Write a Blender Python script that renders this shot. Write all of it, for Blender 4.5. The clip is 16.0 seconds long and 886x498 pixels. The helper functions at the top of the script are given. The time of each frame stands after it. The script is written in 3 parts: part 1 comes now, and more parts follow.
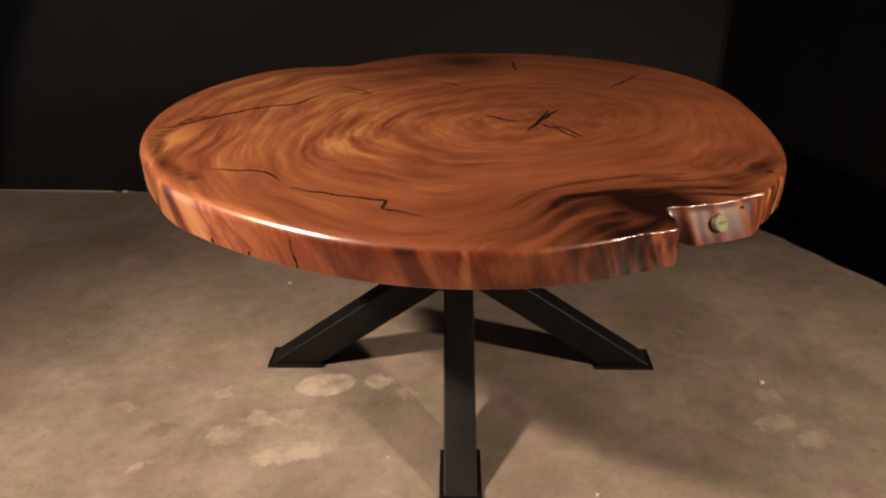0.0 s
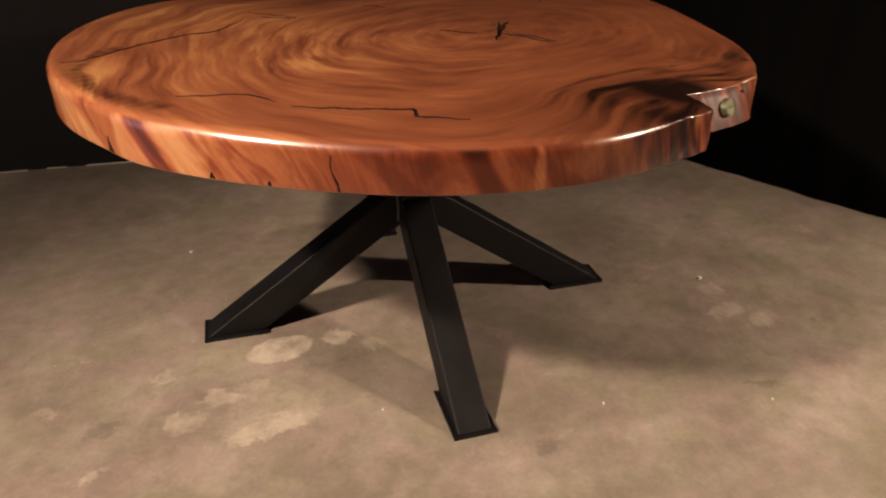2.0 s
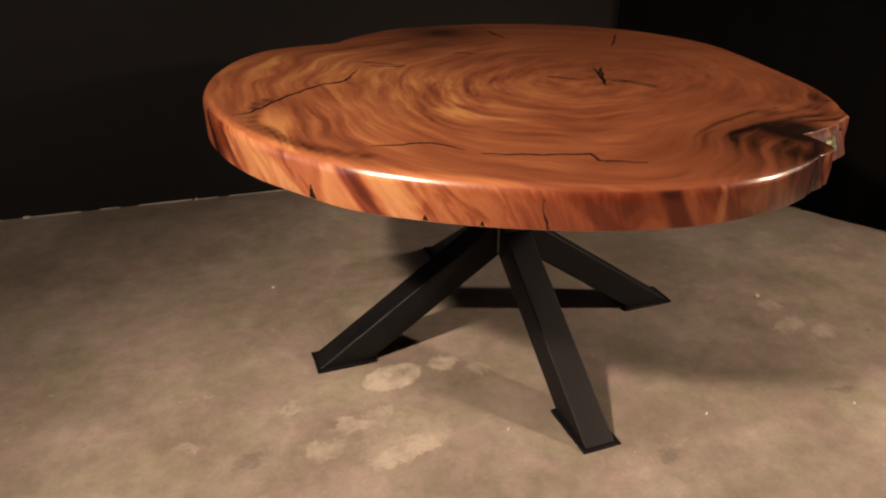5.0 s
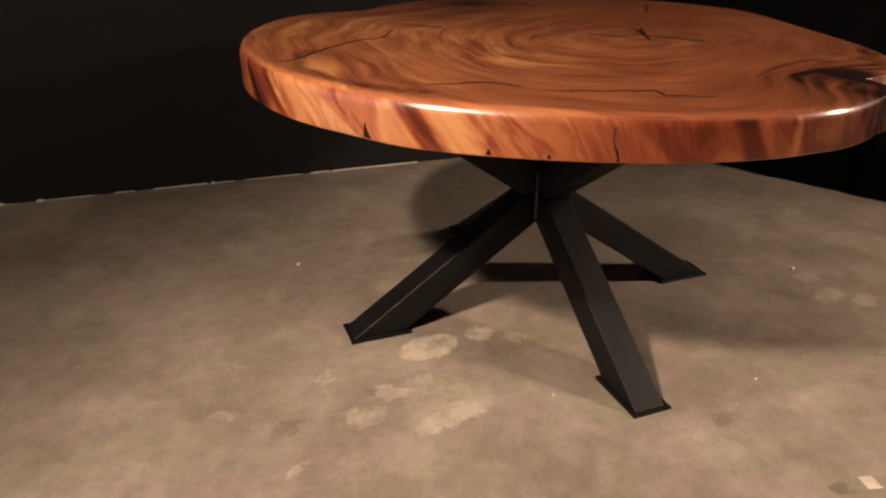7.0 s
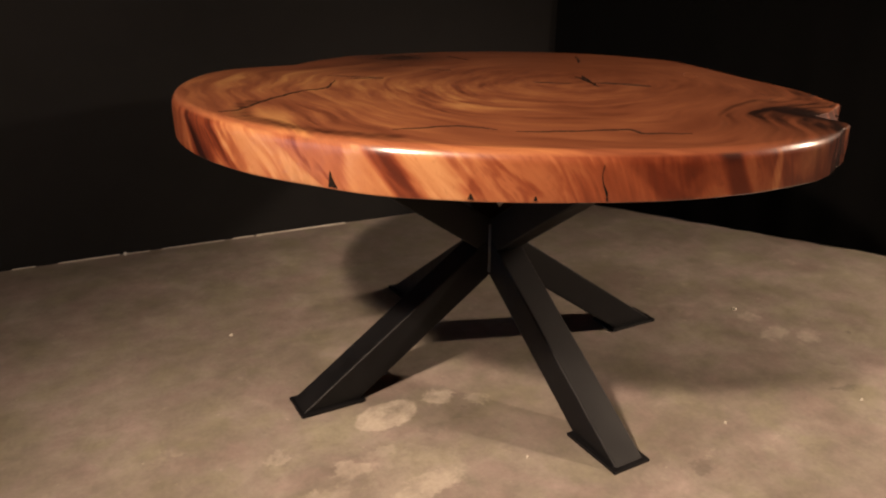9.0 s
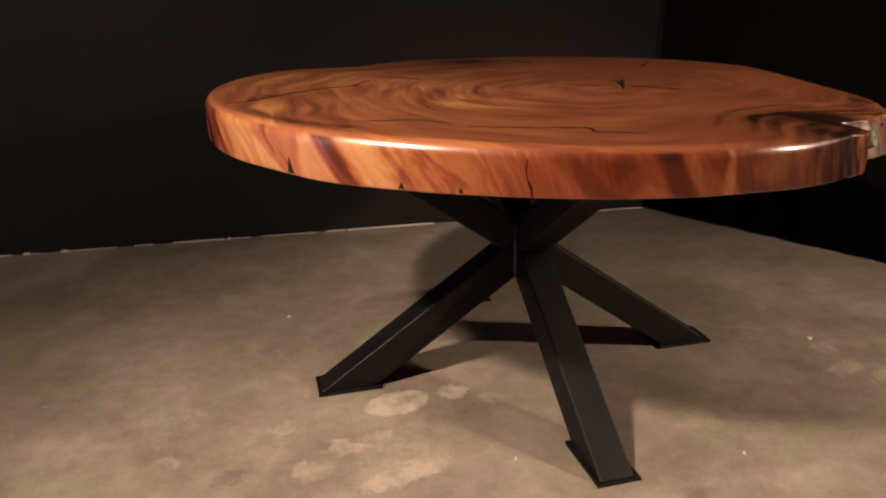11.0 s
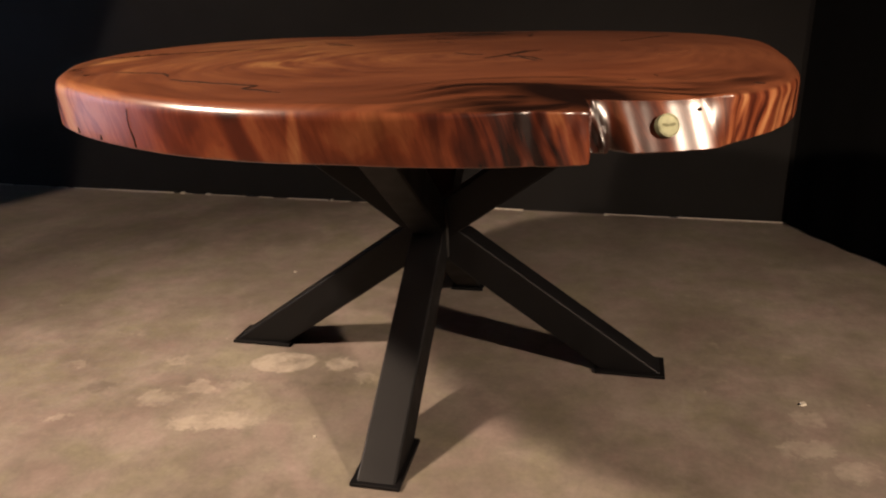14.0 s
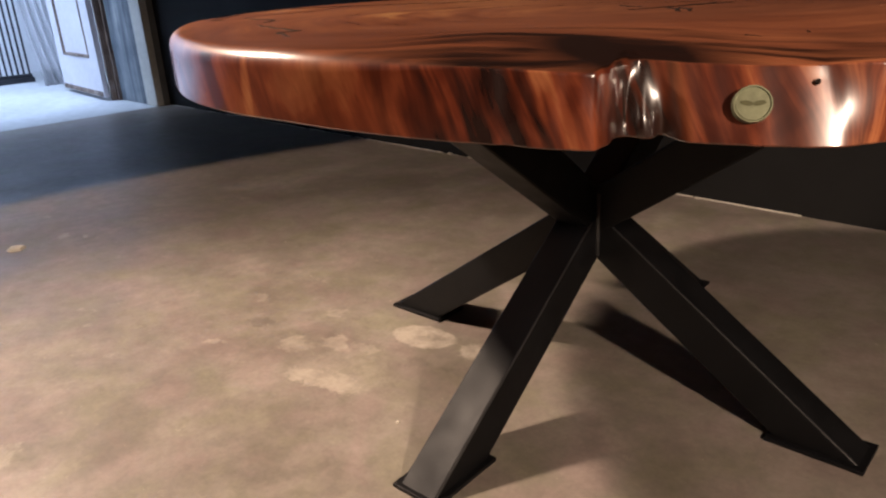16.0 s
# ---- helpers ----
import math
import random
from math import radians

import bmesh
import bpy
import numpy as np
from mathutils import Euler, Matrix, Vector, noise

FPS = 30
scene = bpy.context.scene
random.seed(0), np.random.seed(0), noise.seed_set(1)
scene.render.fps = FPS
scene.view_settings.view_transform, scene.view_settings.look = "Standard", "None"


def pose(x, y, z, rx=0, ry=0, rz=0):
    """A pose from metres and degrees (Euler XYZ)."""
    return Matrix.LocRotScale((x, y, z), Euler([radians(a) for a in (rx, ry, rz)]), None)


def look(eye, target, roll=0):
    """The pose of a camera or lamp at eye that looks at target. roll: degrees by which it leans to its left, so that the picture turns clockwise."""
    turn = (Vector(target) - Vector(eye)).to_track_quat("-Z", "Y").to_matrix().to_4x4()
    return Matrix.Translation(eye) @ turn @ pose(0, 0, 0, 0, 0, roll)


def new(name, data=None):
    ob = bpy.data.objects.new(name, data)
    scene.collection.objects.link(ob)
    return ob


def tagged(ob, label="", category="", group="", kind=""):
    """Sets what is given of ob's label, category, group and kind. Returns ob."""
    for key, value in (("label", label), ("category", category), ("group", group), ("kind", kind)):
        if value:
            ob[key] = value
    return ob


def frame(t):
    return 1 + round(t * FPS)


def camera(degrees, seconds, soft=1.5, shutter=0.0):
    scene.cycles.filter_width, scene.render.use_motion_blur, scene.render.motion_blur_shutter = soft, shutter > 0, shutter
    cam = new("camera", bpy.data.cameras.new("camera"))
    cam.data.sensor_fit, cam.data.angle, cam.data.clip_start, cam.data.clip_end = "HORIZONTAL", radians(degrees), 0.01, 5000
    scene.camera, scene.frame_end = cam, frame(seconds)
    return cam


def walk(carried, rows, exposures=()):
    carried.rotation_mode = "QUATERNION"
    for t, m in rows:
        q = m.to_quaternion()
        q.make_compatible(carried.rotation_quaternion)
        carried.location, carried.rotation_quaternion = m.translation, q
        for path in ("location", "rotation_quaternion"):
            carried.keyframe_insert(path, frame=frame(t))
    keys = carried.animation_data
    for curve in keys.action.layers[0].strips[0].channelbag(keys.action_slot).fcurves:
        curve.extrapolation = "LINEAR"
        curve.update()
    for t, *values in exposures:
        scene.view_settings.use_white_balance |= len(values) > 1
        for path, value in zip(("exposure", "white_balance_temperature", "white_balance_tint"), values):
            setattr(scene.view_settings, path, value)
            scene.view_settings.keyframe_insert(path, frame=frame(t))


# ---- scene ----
cam = camera(63.3, 16.0, soft=2.2)
PATH = [
    (0, (0.042, -1.215, 1.26), (-0.108, 0.571, 0.371), -1.0),
    (0.5, (-0.059, -1.241, 1.229), (-0.198, 0.547, 0.344), -0.7),
    (1, (-0.126, -1.209, 1.187), (-0.084, 0.583, 0.299), -0.4),
    (1.5, (-0.235, -1.157, 1.155), (0.035, 0.613, 0.265), -0.4),
    (2, (-0.361, -1.123, 1.127), (0.025, 0.582, 0.155), -0.1),
    (2.5, (-0.439, -1.082, 1.088), (0.011, 0.586, 0.082), -0.1),
    (3, (-0.546, -1.066, 1.052), (-0.052, 0.592, 0.05), 0.0),
    (3.5, (-0.658, -1.064, 1.068), (-0.147, 0.592, 0.07), 0.3),
    (4, (-0.733, -1.079, 1.093), (-0.206, 0.573, 0.097), 0.8),
    (4.5, (-0.765, -1.112, 1.15), (-0.235, 0.576, 0.218), 0.4),
    (5, (-0.778, -1.124, 1.198), (-0.252, 0.578, 0.29), 0.2),
    (7.5, (-0.908, -1.075, 1.038), (-0.34, 0.642, 0.183), 0.0),
    (8, (-0.92, -1.033, 1.034), (-0.209, 0.651, 0.223), 0.0),
    (8.5, (-0.954, -0.996, 1.025), (-0.17, 0.683, 0.27), -0.1),
    (9, (-0.972, -0.977, 1.006), (-0.156, 0.704, 0.294), 0.3),
    (11.5, (-0.46, -1.161, 0.982), (-0.226, 0.704, 0.301), -0.8),
    (12, (-0.266, -1.142, 0.985), (-0.145, 0.733, 0.301), -0.7),
    (12.5, (-0.086, -1.122, 0.969), (-0.097, 0.757, 0.284), -1.1),
    (13, (0.114, -1.126, 0.935), (-0.041, 0.745, 0.244), -1.6),
    (13.5, (0.292, -1.099, 0.918), (-0.004, 0.754, 0.226), -1.9),
    (14, (0.436, -1.038, 0.895), (-0.101, 0.764, 0.215), -2.0),
    (14.5, (0.567, -0.964, 0.891), (-0.377, 0.669, 0.225), -2.3),
    (15, (0.722, -0.885, 0.815), (-0.416, 0.629, 0.172), -2.6),
    (15.5, (0.783, -0.765, 0.734), (-0.533, 0.6, 0.096), -2.8),
    (16, (0.729, -0.633, 0.824), (-0.609, 0.675, 0.117), -3.0),
]
walk(cam, [(t, look(eye, target, roll)) for t, eye, target, roll in PATH],
     exposures=[(0.0, 0.0, 6500, 10), (13.0, 0.0, 6500, 10), (14.5, 0.06, 6380, 10), (16.0, 0.16, 6150, 10)])

# ---------------------------------------------------------------- light
world = bpy.data.worlds.new("world")
world.use_nodes = True
scene.world = world
wn = world.node_tree.nodes
sky = wn.new("ShaderNodeTexSky")
sky.sky_type = "NISHITA"
sky.sun_disc = False
sky.sun_elevation = radians(40)
sky.sun_rotation = radians(200)
world.node_tree.links.new(sky.outputs[0], wn["Background"].inputs[0])
wn["Background"].inputs[1].default_value = 0.02


def spot(name, eye, target, watts, colour, cone, blend, size):
    data = bpy.data.lights.new(name, "SPOT")
    data.energy, data.color, data.shadow_soft_size = watts, colour, size
    data.spot_size, data.spot_blend = radians(cone), blend
    ob = new(name, data)
    ob.matrix_world = look(eye, target)
    return ob


KEY_EYE, FILL_EYE = (-2.40, -0.95, 2.65), (2.02, -0.62, 1.40)
# the key lamp has a hot middle and a wider, hard-edged spill
spot("key_spot", KEY_EYE, (0.24, -0.34, 0.0), 730, (1.0, 0.74, 0.545), 78, 1.0, 0.15)
spot("key_spill", KEY_EYE, (-0.05, 0.05, 0.0), 205, (1.0, 0.73, 0.53), 94, 0.08, 0.04)
spot("fill_spot", FILL_EYE, (0.90, 0.12, 0.20), 236, (1.0, 0.74, 0.54), 94, 1.0, 0.06)


def daylight(name, eye, target, wide, high, watts):
    """The sky's light in an opening."""
    data = bpy.data.lights.new(name, "AREA")
    data.shape, data.size, data.size_y = "RECTANGLE", wide, high
    data.energy, data.color = watts, (0.55, 0.70, 1.0)
    ob = new(name, data)
    ob.matrix_world = look(eye, target)
    return ob


daylight("doorway_daylight", (-5.0, 0.45, 1.15), (-3.0, 0.45, 0.9), 2.4, 2.1, 0.03)
daylight("yard_daylight", (-5.95, 0.3, 3.5), (-8.0, 0.7, 0.0), 3.0, 1.1, 290)

# ---------------------------------------------------------------- materials


class Nodes:
    """A short way to write a node tree."""

    def __init__(self, name):
        self.mat = bpy.data.materials.new(name)
        self.mat.use_nodes = True
        self.tree = self.mat.node_tree
        self.bsdf = self.tree.nodes["Principled BSDF"]
        self.coord = self.add("ShaderNodeTexCoord")
        self.obj = self.coord.outputs["Object"]

    def add(self, kind):
        return self.tree.nodes.new(kind)

    def link(self, a, b):
        if isinstance(a, (int, float)):
            b.default_value = a
        elif isinstance(a, tuple):
            b.default_value = a if len(a) == len(b.default_value) else (*a, 1)
        else:
            self.tree.links.new(a, b)

    def math(self, op, a, b=0.0, c=None, clamp=False):
        n = self.add("ShaderNodeMath")
        n.operation, n.use_clamp = op, clamp
        self.link(a, n.inputs[0])
        self.link(b, n.inputs[1])
        if c is not None:
            self.link(c, n.inputs[2])
        return n.outputs[0]

    def vec(self, op, a, b=(0.0, 0.0, 0.0), scale=None):
        n = self.add("ShaderNodeVectorMath")
        n.operation = op
        self.link(a, n.inputs[0])
        self.link(b, n.inputs[1])
        if scale is not None:
            self.link(scale, n.inputs["Scale"])
        return n.outputs["Value"] if op in ("LENGTH", "DISTANCE", "DOT_PRODUCT") else n.outputs[0]

    def noise(self, vector, scale, detail=4.0, rough=0.55, distort=0.0, colour=False):
        n = self.add("ShaderNodeTexNoise")
        self.link(vector, n.inputs["Vector"])
        n.inputs["Scale"].default_value, n.inputs["Detail"].default_value = scale, detail
        n.inputs["Roughness"].default_value, n.inputs["Distortion"].default_value = rough, distort
        return n.outputs["Color" if colour else "Fac"]

    def xyz(self, v):
        n = self.add("ShaderNodeSeparateXYZ")
        self.link(v, n.inputs[0])
        return n.outputs

    def join(self, x, y, z):
        n = self.add("ShaderNodeCombineXYZ")
        for i, a in enumerate((x, y, z)):
            self.link(a, n.inputs[i])
        return n.outputs[0]

    def ramp(self, fac, stops, mode="LINEAR"):
        n = self.add("ShaderNodeValToRGB")
        n.color_ramp.interpolation = mode
        e = n.color_ramp.elements
        while len(e) < len(stops):
            e.new(0.5)
        for i, (p, c) in enumerate(stops):
            e[i].position = p
            e[i].color = (c, c, c, 1) if isinstance(c, (int, float)) else (*c, 1)
        self.link(fac, n.inputs[0])
        return n.outputs[0]

    def mix(self, fac, a, b, mode="MIX"):
        n = self.add("ShaderNodeMix")
        n.data_type, n.blend_type = "RGBA", mode
        self.link(fac, n.inputs[0])
        self.link(a, n.inputs[6])
        self.link(b, n.inputs[7])
        return n.outputs[2]

    def bump(self, height, strength, distance):
        n = self.add("ShaderNodeBump")
        n.inputs["Strength"].default_value, n.inputs["Distance"].default_value = strength, distance
        self.link(height, n.inputs["Height"])
        self.link(n.outputs[0], self.bsdf.inputs["Normal"])

    def set(self, **values):
        for k, v in values.items():
            self.link(v, self.bsdf.inputs[k.replace("_", " ")])
        return self.mat


def smooth_spot(m, v, centre, radius, soft):
    """1 inside a round patch, falling to 0 over soft."""
    d = m.vec("DISTANCE", v, centre)
    return m.math("SUBTRACT", 1.0, m.math("DIVIDE", m.math("SUBTRACT", d, radius - soft / 2), soft, clamp=True), clamp=True)


def wood_material():
    m = Nodes("monkeypod_wood")
    x, y, z = m.xyz(m.vec("SUBTRACT", m.obj, (0.0, 0.0, 0.762)))
    # the slab's figure leans a little as it goes down the edge
    p = m.join(m.math("ADD", x, m.math("MULTIPLY", z, 0.6)), m.math("ADD", y, m.math("MULTIPLY", z, 0.25)), m.math("MULTIPLY", z, 0.45))
    warp = m.vec("SUBTRACT", m.noise(p, 1.25, 2.0, 0.45, colour=True), (0.5, 0.5, 0.5))
    warp2 = m.vec("SUBTRACT", m.noise(p, 4.6, 3.0, 0.5, colour=True), (0.5, 0.5, 0.5))
    calm = m.ramp(m.vec("DISTANCE", m.vec("MULTIPLY", m.obj, (1.0, 1.0, 0.0)), PITH), [(0.04, 0.10), (0.60, 1.0)])
    q = m.vec("ADD", p, m.vec("SCALE", warp, scale=m.math("MULTIPLY", calm, 0.34)))
    q = m.vec("ADD", q, m.vec("SCALE", warp2, scale=m.math("MULTIPLY", calm, 0.075)))
    q = m.vec("MULTIPLY", q, (1.0, 1.0, 0.0))
    away = m.vec("SUBTRACT", q, PITH)
    # the rings swell towards the south-west and part round the notch
    to_notch = m.vec("DISTANCE", q, NOTCH)
    dent = m.math("EXPONENT", m.math("MULTIPLY", m.math("POWER", m.math("DIVIDE", to_notch, 0.30), 2.0), -1.0))
    d = m.math("SUBTRACT", m.vec("LENGTH", away), m.math("MULTIPLY", m.vec("DOT_PRODUCT", away, (-0.766, -0.643, 0.0)), 0.20))
    d = m.math("ADD", d, m.math("MULTIPLY", dent, 0.16))
    nx, ny, _ = m.xyz(m.vec("NORMALIZE", away))

    def ringed(across, round_, detail, rough, distort=0.0):
        return m.noise(m.join(m.math("MULTIPLY", d, across), m.math("MULTIPLY", nx, round_), m.math("MULTIPLY", ny, round_)), 1.0, detail, rough, distort)

    bands = ringed(20.0, 1.9, 5.0, 0.58)
    lines = ringed(60.0, 2.6, 3.0, 0.55)
    fine = ringed(110.0, 5.0, 1.0, 0.5)
    veins = m.ramp(ringed(24.0, 1.3, 4.0, 0.6), [(0.30, 1.0), (0.40, 0.35), (0.46, 0.0)])
    patch = m.noise(q, 2.6, 2.0, 0.5)
    # places that wander a little, for stains and curl
    edge = m.vec("ADD", m.obj, m.vec("SCALE", warp2, scale=0.06))
    edge = m.vec("MULTIPLY", m.vec("ADD", edge, m.vec("SCALE", warp, scale=0.03)), (1.0, 1.0, 0.0))
    # the figure is livelier in the wood away from the pith
    lively = m.ramp(m.vec("DISTANCE", m.vec("MULTIPLY", m.obj, (1.0, 1.0, 0.0)), (-0.50, -0.10, 0.0)), [(0.20, 1.0), (0.85, 0.42)])
    geo = m.add("ShaderNodeNewGeometry")
    up = m.math("ABSOLUTE", m.xyz(geo.outputs["Normal"])[2])
    side = m.ramp(up, [(0.52, 1.0), (0.74, 0.0)])
    tone = m.math("MULTIPLY", m.math("SUBTRACT", bands, 0.5), m.math("MULTIPLY", lively, 1.15))
    tone = m.math("ADD", tone, m.math("MULTIPLY", m.math("SUBTRACT", patch, 0.5), 0.22))
    tone = m.math("ADD", tone, m.math("MULTIPLY", m.math("SUBTRACT", fine, 0.5), 0.18))
    tone = m.math("ADD", tone, m.math("MULTIPLY", m.math("SUBTRACT", lines, 0.5), m.math("MULTIPLY", lively, 0.36)))
    tone = m.math("SUBTRACT", tone, m.math("MULTIPLY", m.math("MULTIPLY", veins, lively), 0.20))
    # feathered golden curl where the rings turn, west of the pith, and streaks near the west rim
    curl = ringed(40.0, 3.2, 3.0, 0.5, 0.3)
    hoop = m.ramp(d, [(0.24, 0.0), (0.36, 1.0), (0.44, 1.0), (0.56, 0.0)])
    gold = m.math("MULTIPLY", hoop, smooth_spot(m, edge, (-0.22, -0.16, 0.0), 0.17, 0.34))
    gold = m.math("MAXIMUM", gold, m.math("MULTIPLY", smooth_spot(m, edge, (-0.52, 0.19, 0.0), 0.12, 0.24), 0.8))
    gold = m.math("MAXIMUM", gold, m.math("MULTIPLY", smooth_spot(m, edge, (-0.60, -0.34, 0.0), 0.12, 0.24), 0.9))
    tone = m.math("ADD", tone, m.math("MULTIPLY", m.math("MULTIPLY", gold, m.ramp(curl, [(0.44, 0.0), (0.64, 1.0)])), 0.34))
    # the base tone also gets lighter towards the west
    tone = m.math("ADD", m.math("ADD", 0.385, m.math("MULTIPLY", lively, 0.205)), tone)
    colour = m.ramp(tone, [(0.10, (0.052, 0.015, 0.007)), (0.38, (0.163, 0.049, 0.022)), (0.52, (0.241, 0.079, 0.035)),
                           (0.66, (0.333, 0.124, 0.050)), (0.90, (0.519, 0.256, 0.093))])
    # the cut edge: leaning flames in pale sapwood, then deep red, then upright flutes
    cx, cy = 0.024, 0.057
    turn = m.math("ARCTAN2", m.math("ADD", y, cy), m.math("ADD", x, cx))
    s = m.math("MULTIPLY", turn, 0.72)
    wx, wy, wz = m.xyz(warp2)

    def stretch(lo, hi, soft):
        a = m.math("DIVIDE", m.math("SUBTRACT", turn, radians(lo)), radians(soft), clamp=True)
        b = m.math("DIVIDE", m.math("SUBTRACT", radians(hi), turn), radians(soft), clamp=True)
        return m.math("MULTIPLY", a, b)

    sap = stretch(-178.0, -103.0, 16.0)
    beyond = stretch(-36.0, 60.0, 4.0)
    fluted = m.math("MAXIMUM", m.math("MAXIMUM", stretch(-73.0, -46.0, 12.0), beyond), m.math("MULTIPLY", stretch(-178.0, -158.0, 6.0), 0.7))
    plate = stretch(-50.0, -32.0, 4.0)
    fluted = m.math("MAXIMUM", fluted, m.math("MULTIPLY", plate, 0.45))
    lean = m.math("SUBTRACT", m.math("ADD", 0.30, m.math("MULTIPLY", sap, 0.70)), m.math("MULTIPLY", beyond, 0.75))
    u = m.math("ADD", m.math("ADD", s, m.math("MULTIPLY", z, lean)), m.math("MULTIPLY", wx, 0.10))
    flame = m.noise(m.join(m.math("MULTIPLY", u, 10.0), m.math("MULTIPLY", z, 5.0), 0.0), 1.0, 4.0, 0.50, 0.5)
    thread = m.noise(m.join(m.math("MULTIPLY", u, 85.0), m.math("MULTIPLY", z, 11.0), 3.0), 1.0, 4.0, 0.6)
    flute = m.noise(m.join(m.math("MULTIPLY", u, 48.0), m.math("MULTIPLY", z, 5.0), 7.0), 1.0, 3.0, 0.50)
    # nested arcs: the contour lines of the broad figure
    arcs = m.math("SINE", m.math("MULTIPLY", m.math("ADD", flame, m.math("MULTIPLY", thread, 0.05)), 44.0))
    tint = m.math("MULTIPLY", m.math("SUBTRACT", m.ramp(flame, [(0.34, 0.0), (0.48, 0.42), (0.54, 0.58), (0.66, 1.0)]), 0.5), m.math("SUBTRACT", m.math("ADD", 0.28, m.math("MULTIPLY", sap, 0.04)), m.math("MULTIPLY", stretch(-140.0, -92.0, 8.0), 0.14)))
    tint = m.math("ADD", tint, m.math("MULTIPLY", m.math("SUBTRACT", thread, 0.5), m.math("SUBTRACT", 0.24, m.math("MULTIPLY", sap, 0.04))))
    tint = m.math("ADD", tint, m.math("MULTIPLY", m.math("MULTIPLY", m.math("SUBTRACT", flute, 0.54), 1.5), fluted))
    tint = m.math("ADD", tint, m.math("MULTIPLY", arcs, m.math("ADD", 0.020, m.math("MULTIPLY", sap, 0.030))))
    tint = m.math("ADD", tint, m.math("MULTIPLY", sap, 0.20))
    tint = m.math("ADD", m.math("ADD", m.math("ADD", 0.44, tint), m.math("MULTIPLY", plate, 0.12)), m.math("MULTIPLY", beyond, 0.15))
    # single marks across the edge: where they start above and end below, half width, strength
    fall = m.math("DIVIDE", m.math("SUBTRACT", -0.022, z), 0.076)
    for above, below, half, power in EDGE_MARKS:
        off = m.math("SUBTRACT", m.math("SUBTRACT", turn, m.math("MULTIPLY", wx, 0.10)), m.math("ADD", radians(above), m.math("MULTIPLY", fall, radians(below - above))))
        mark = m.ramp(m.math("ABSOLUTE", off), [(radians(half * 0.55), 1.0), (radians(half * 1.10), 0.0)])
        tint = m.math("ADD", tint, m.math("MULTIPLY", m.math("MULTIPLY", mark, m.math("ADD", 0.55, m.math("MULTIPLY", thread, 0.9))), power))
    rind = m.ramp(tint, [(0.12, (0.016, 0.004, 0.003)), (0.36, (0.104, 0.020, 0.008)), (0.50, (0.193, 0.047, 0.018)), (0.64, (0.311, 0.105, 0.041)), (0.84, (0.459, 0.222, 0.096))])
    colour = m.mix(side, colour, rind)
    # dark heartwood in rings round the notch, and stains on the rim
    near = m.ramp(to_notch, [(0.19, 1.0), (0.40, 0.0)])
    dark = m.math("MULTIPLY", m.ramp(m.math("ADD", d, m.math("MULTIPLY", m.math("SUBTRACT", bands, 0.5), 0.20)), [(0.52, 0.0), (0.55, 0.75), (0.575, 0.40), (0.605, 1.0)]), near)
    for c, r, s, power in STAINS:
        a = m.math("MULTIPLY", smooth_spot(m, edge, (c[0], c[1], 0.0), r, s), power)
        dark = m.math("MAXIMUM", dark, a)
    streak = m.ramp(m.math("ADD", m.math("MULTIPLY", ringed(30.0, 1.6, 4.0, 0.6), 0.65), m.math("MULTIPLY", lines, 0.35)), [(0.42, 1.0), (0.50, 0.72), (0.58, 0.30)])
    core = m.ramp(to_notch, [(0.07, 1.0), (0.20, 0.0)])
    veil = m.math("ADD", m.math("MULTIPLY", m.math("MAXIMUM", streak, core), m.math("SUBTRACT", 1.0, side)), m.math("MULTIPLY", m.ramp(flute, [(0.40, 1.0), (0.58, 0.0)]), m.math("MULTIPLY", side, 0.5)))
    colour = m.mix(m.math("MULTIPLY", dark, veil, clamp=True), colour, (0.010, 0.004, 0.003))
    # a dark knot near the far rim, with a smoky tail towards the middle
    smoke = m.ramp(m.math("ADD", m.math("MULTIPLY", bands, 0.6), m.math("MULTIPLY", lines, 0.4)), [(0.40, 1.0), (0.60, 0.25)])
    knot = smooth_spot(m, edge, (-0.01, 0.61, 0.0), 0.11, 0.15)
    tail = m.math("MULTIPLY", m.math("MAXIMUM", smooth_spot(m, edge, (-0.11, 0.48, 0.0), 0.08, 0.16), m.math("MULTIPLY", smooth_spot(m, edge, (-0.22, 0.36, 0.0), 0.07, 0.14), 0.7)), smoke)
    colour = m.mix(m.math("MAXIMUM", m.math("MULTIPLY", knot, 0.90), m.math("MULTIPLY", tail, 0.75)), colour, (0.014, 0.005, 0.003))
    # a dark vein that follows the west rim
    vein = 0.0
    for (ax, ay), (bx, by) in zip(RIM_VEIN, RIM_VEIN[1:]):
        for f in (0.0, 0.33, 0.67):
            vein = m.math("MAXIMUM", vein, smooth_spot(m, edge, (ax + (bx - ax) * f, ay + (by - ay) * f, 0.0), 0.017, 0.020))
    colour = m.mix(m.math("MULTIPLY", vein, m.ramp(lines, [(0.35, 0.90), (0.65, 0.45)])), colour, (0.050, 0.012, 0.006))
    # shade of the hollow painted into the foot of the cleft, in dark streaks
    cleft_shade = m.math("MULTIPLY", m.math("MULTIPLY", stretch(-52.5, -44.5, 2.0), side), m.ramp(m.math("ADD", flute, m.math("MULTIPLY", z, -2.2)), [(0.50, 0.0), (0.66, 0.95)]))
    colour = m.mix(cleft_shade, colour, (0.010, 0.005, 0.004))
    pores = m.ramp(m.noise(q, 240.0, 2.0, 0.5), [(0.28, 0.86), (0.42, 1.0)])
    colour = m.mix(1.0, colour, pores, "MULTIPLY")
    m.bump(m.noise(m.obj, 70.0, 3.0, 0.5), 0.03, 0.002)
    rough = m.math("ADD", 0.265, m.math("MULTIPLY", patch, 0.08))
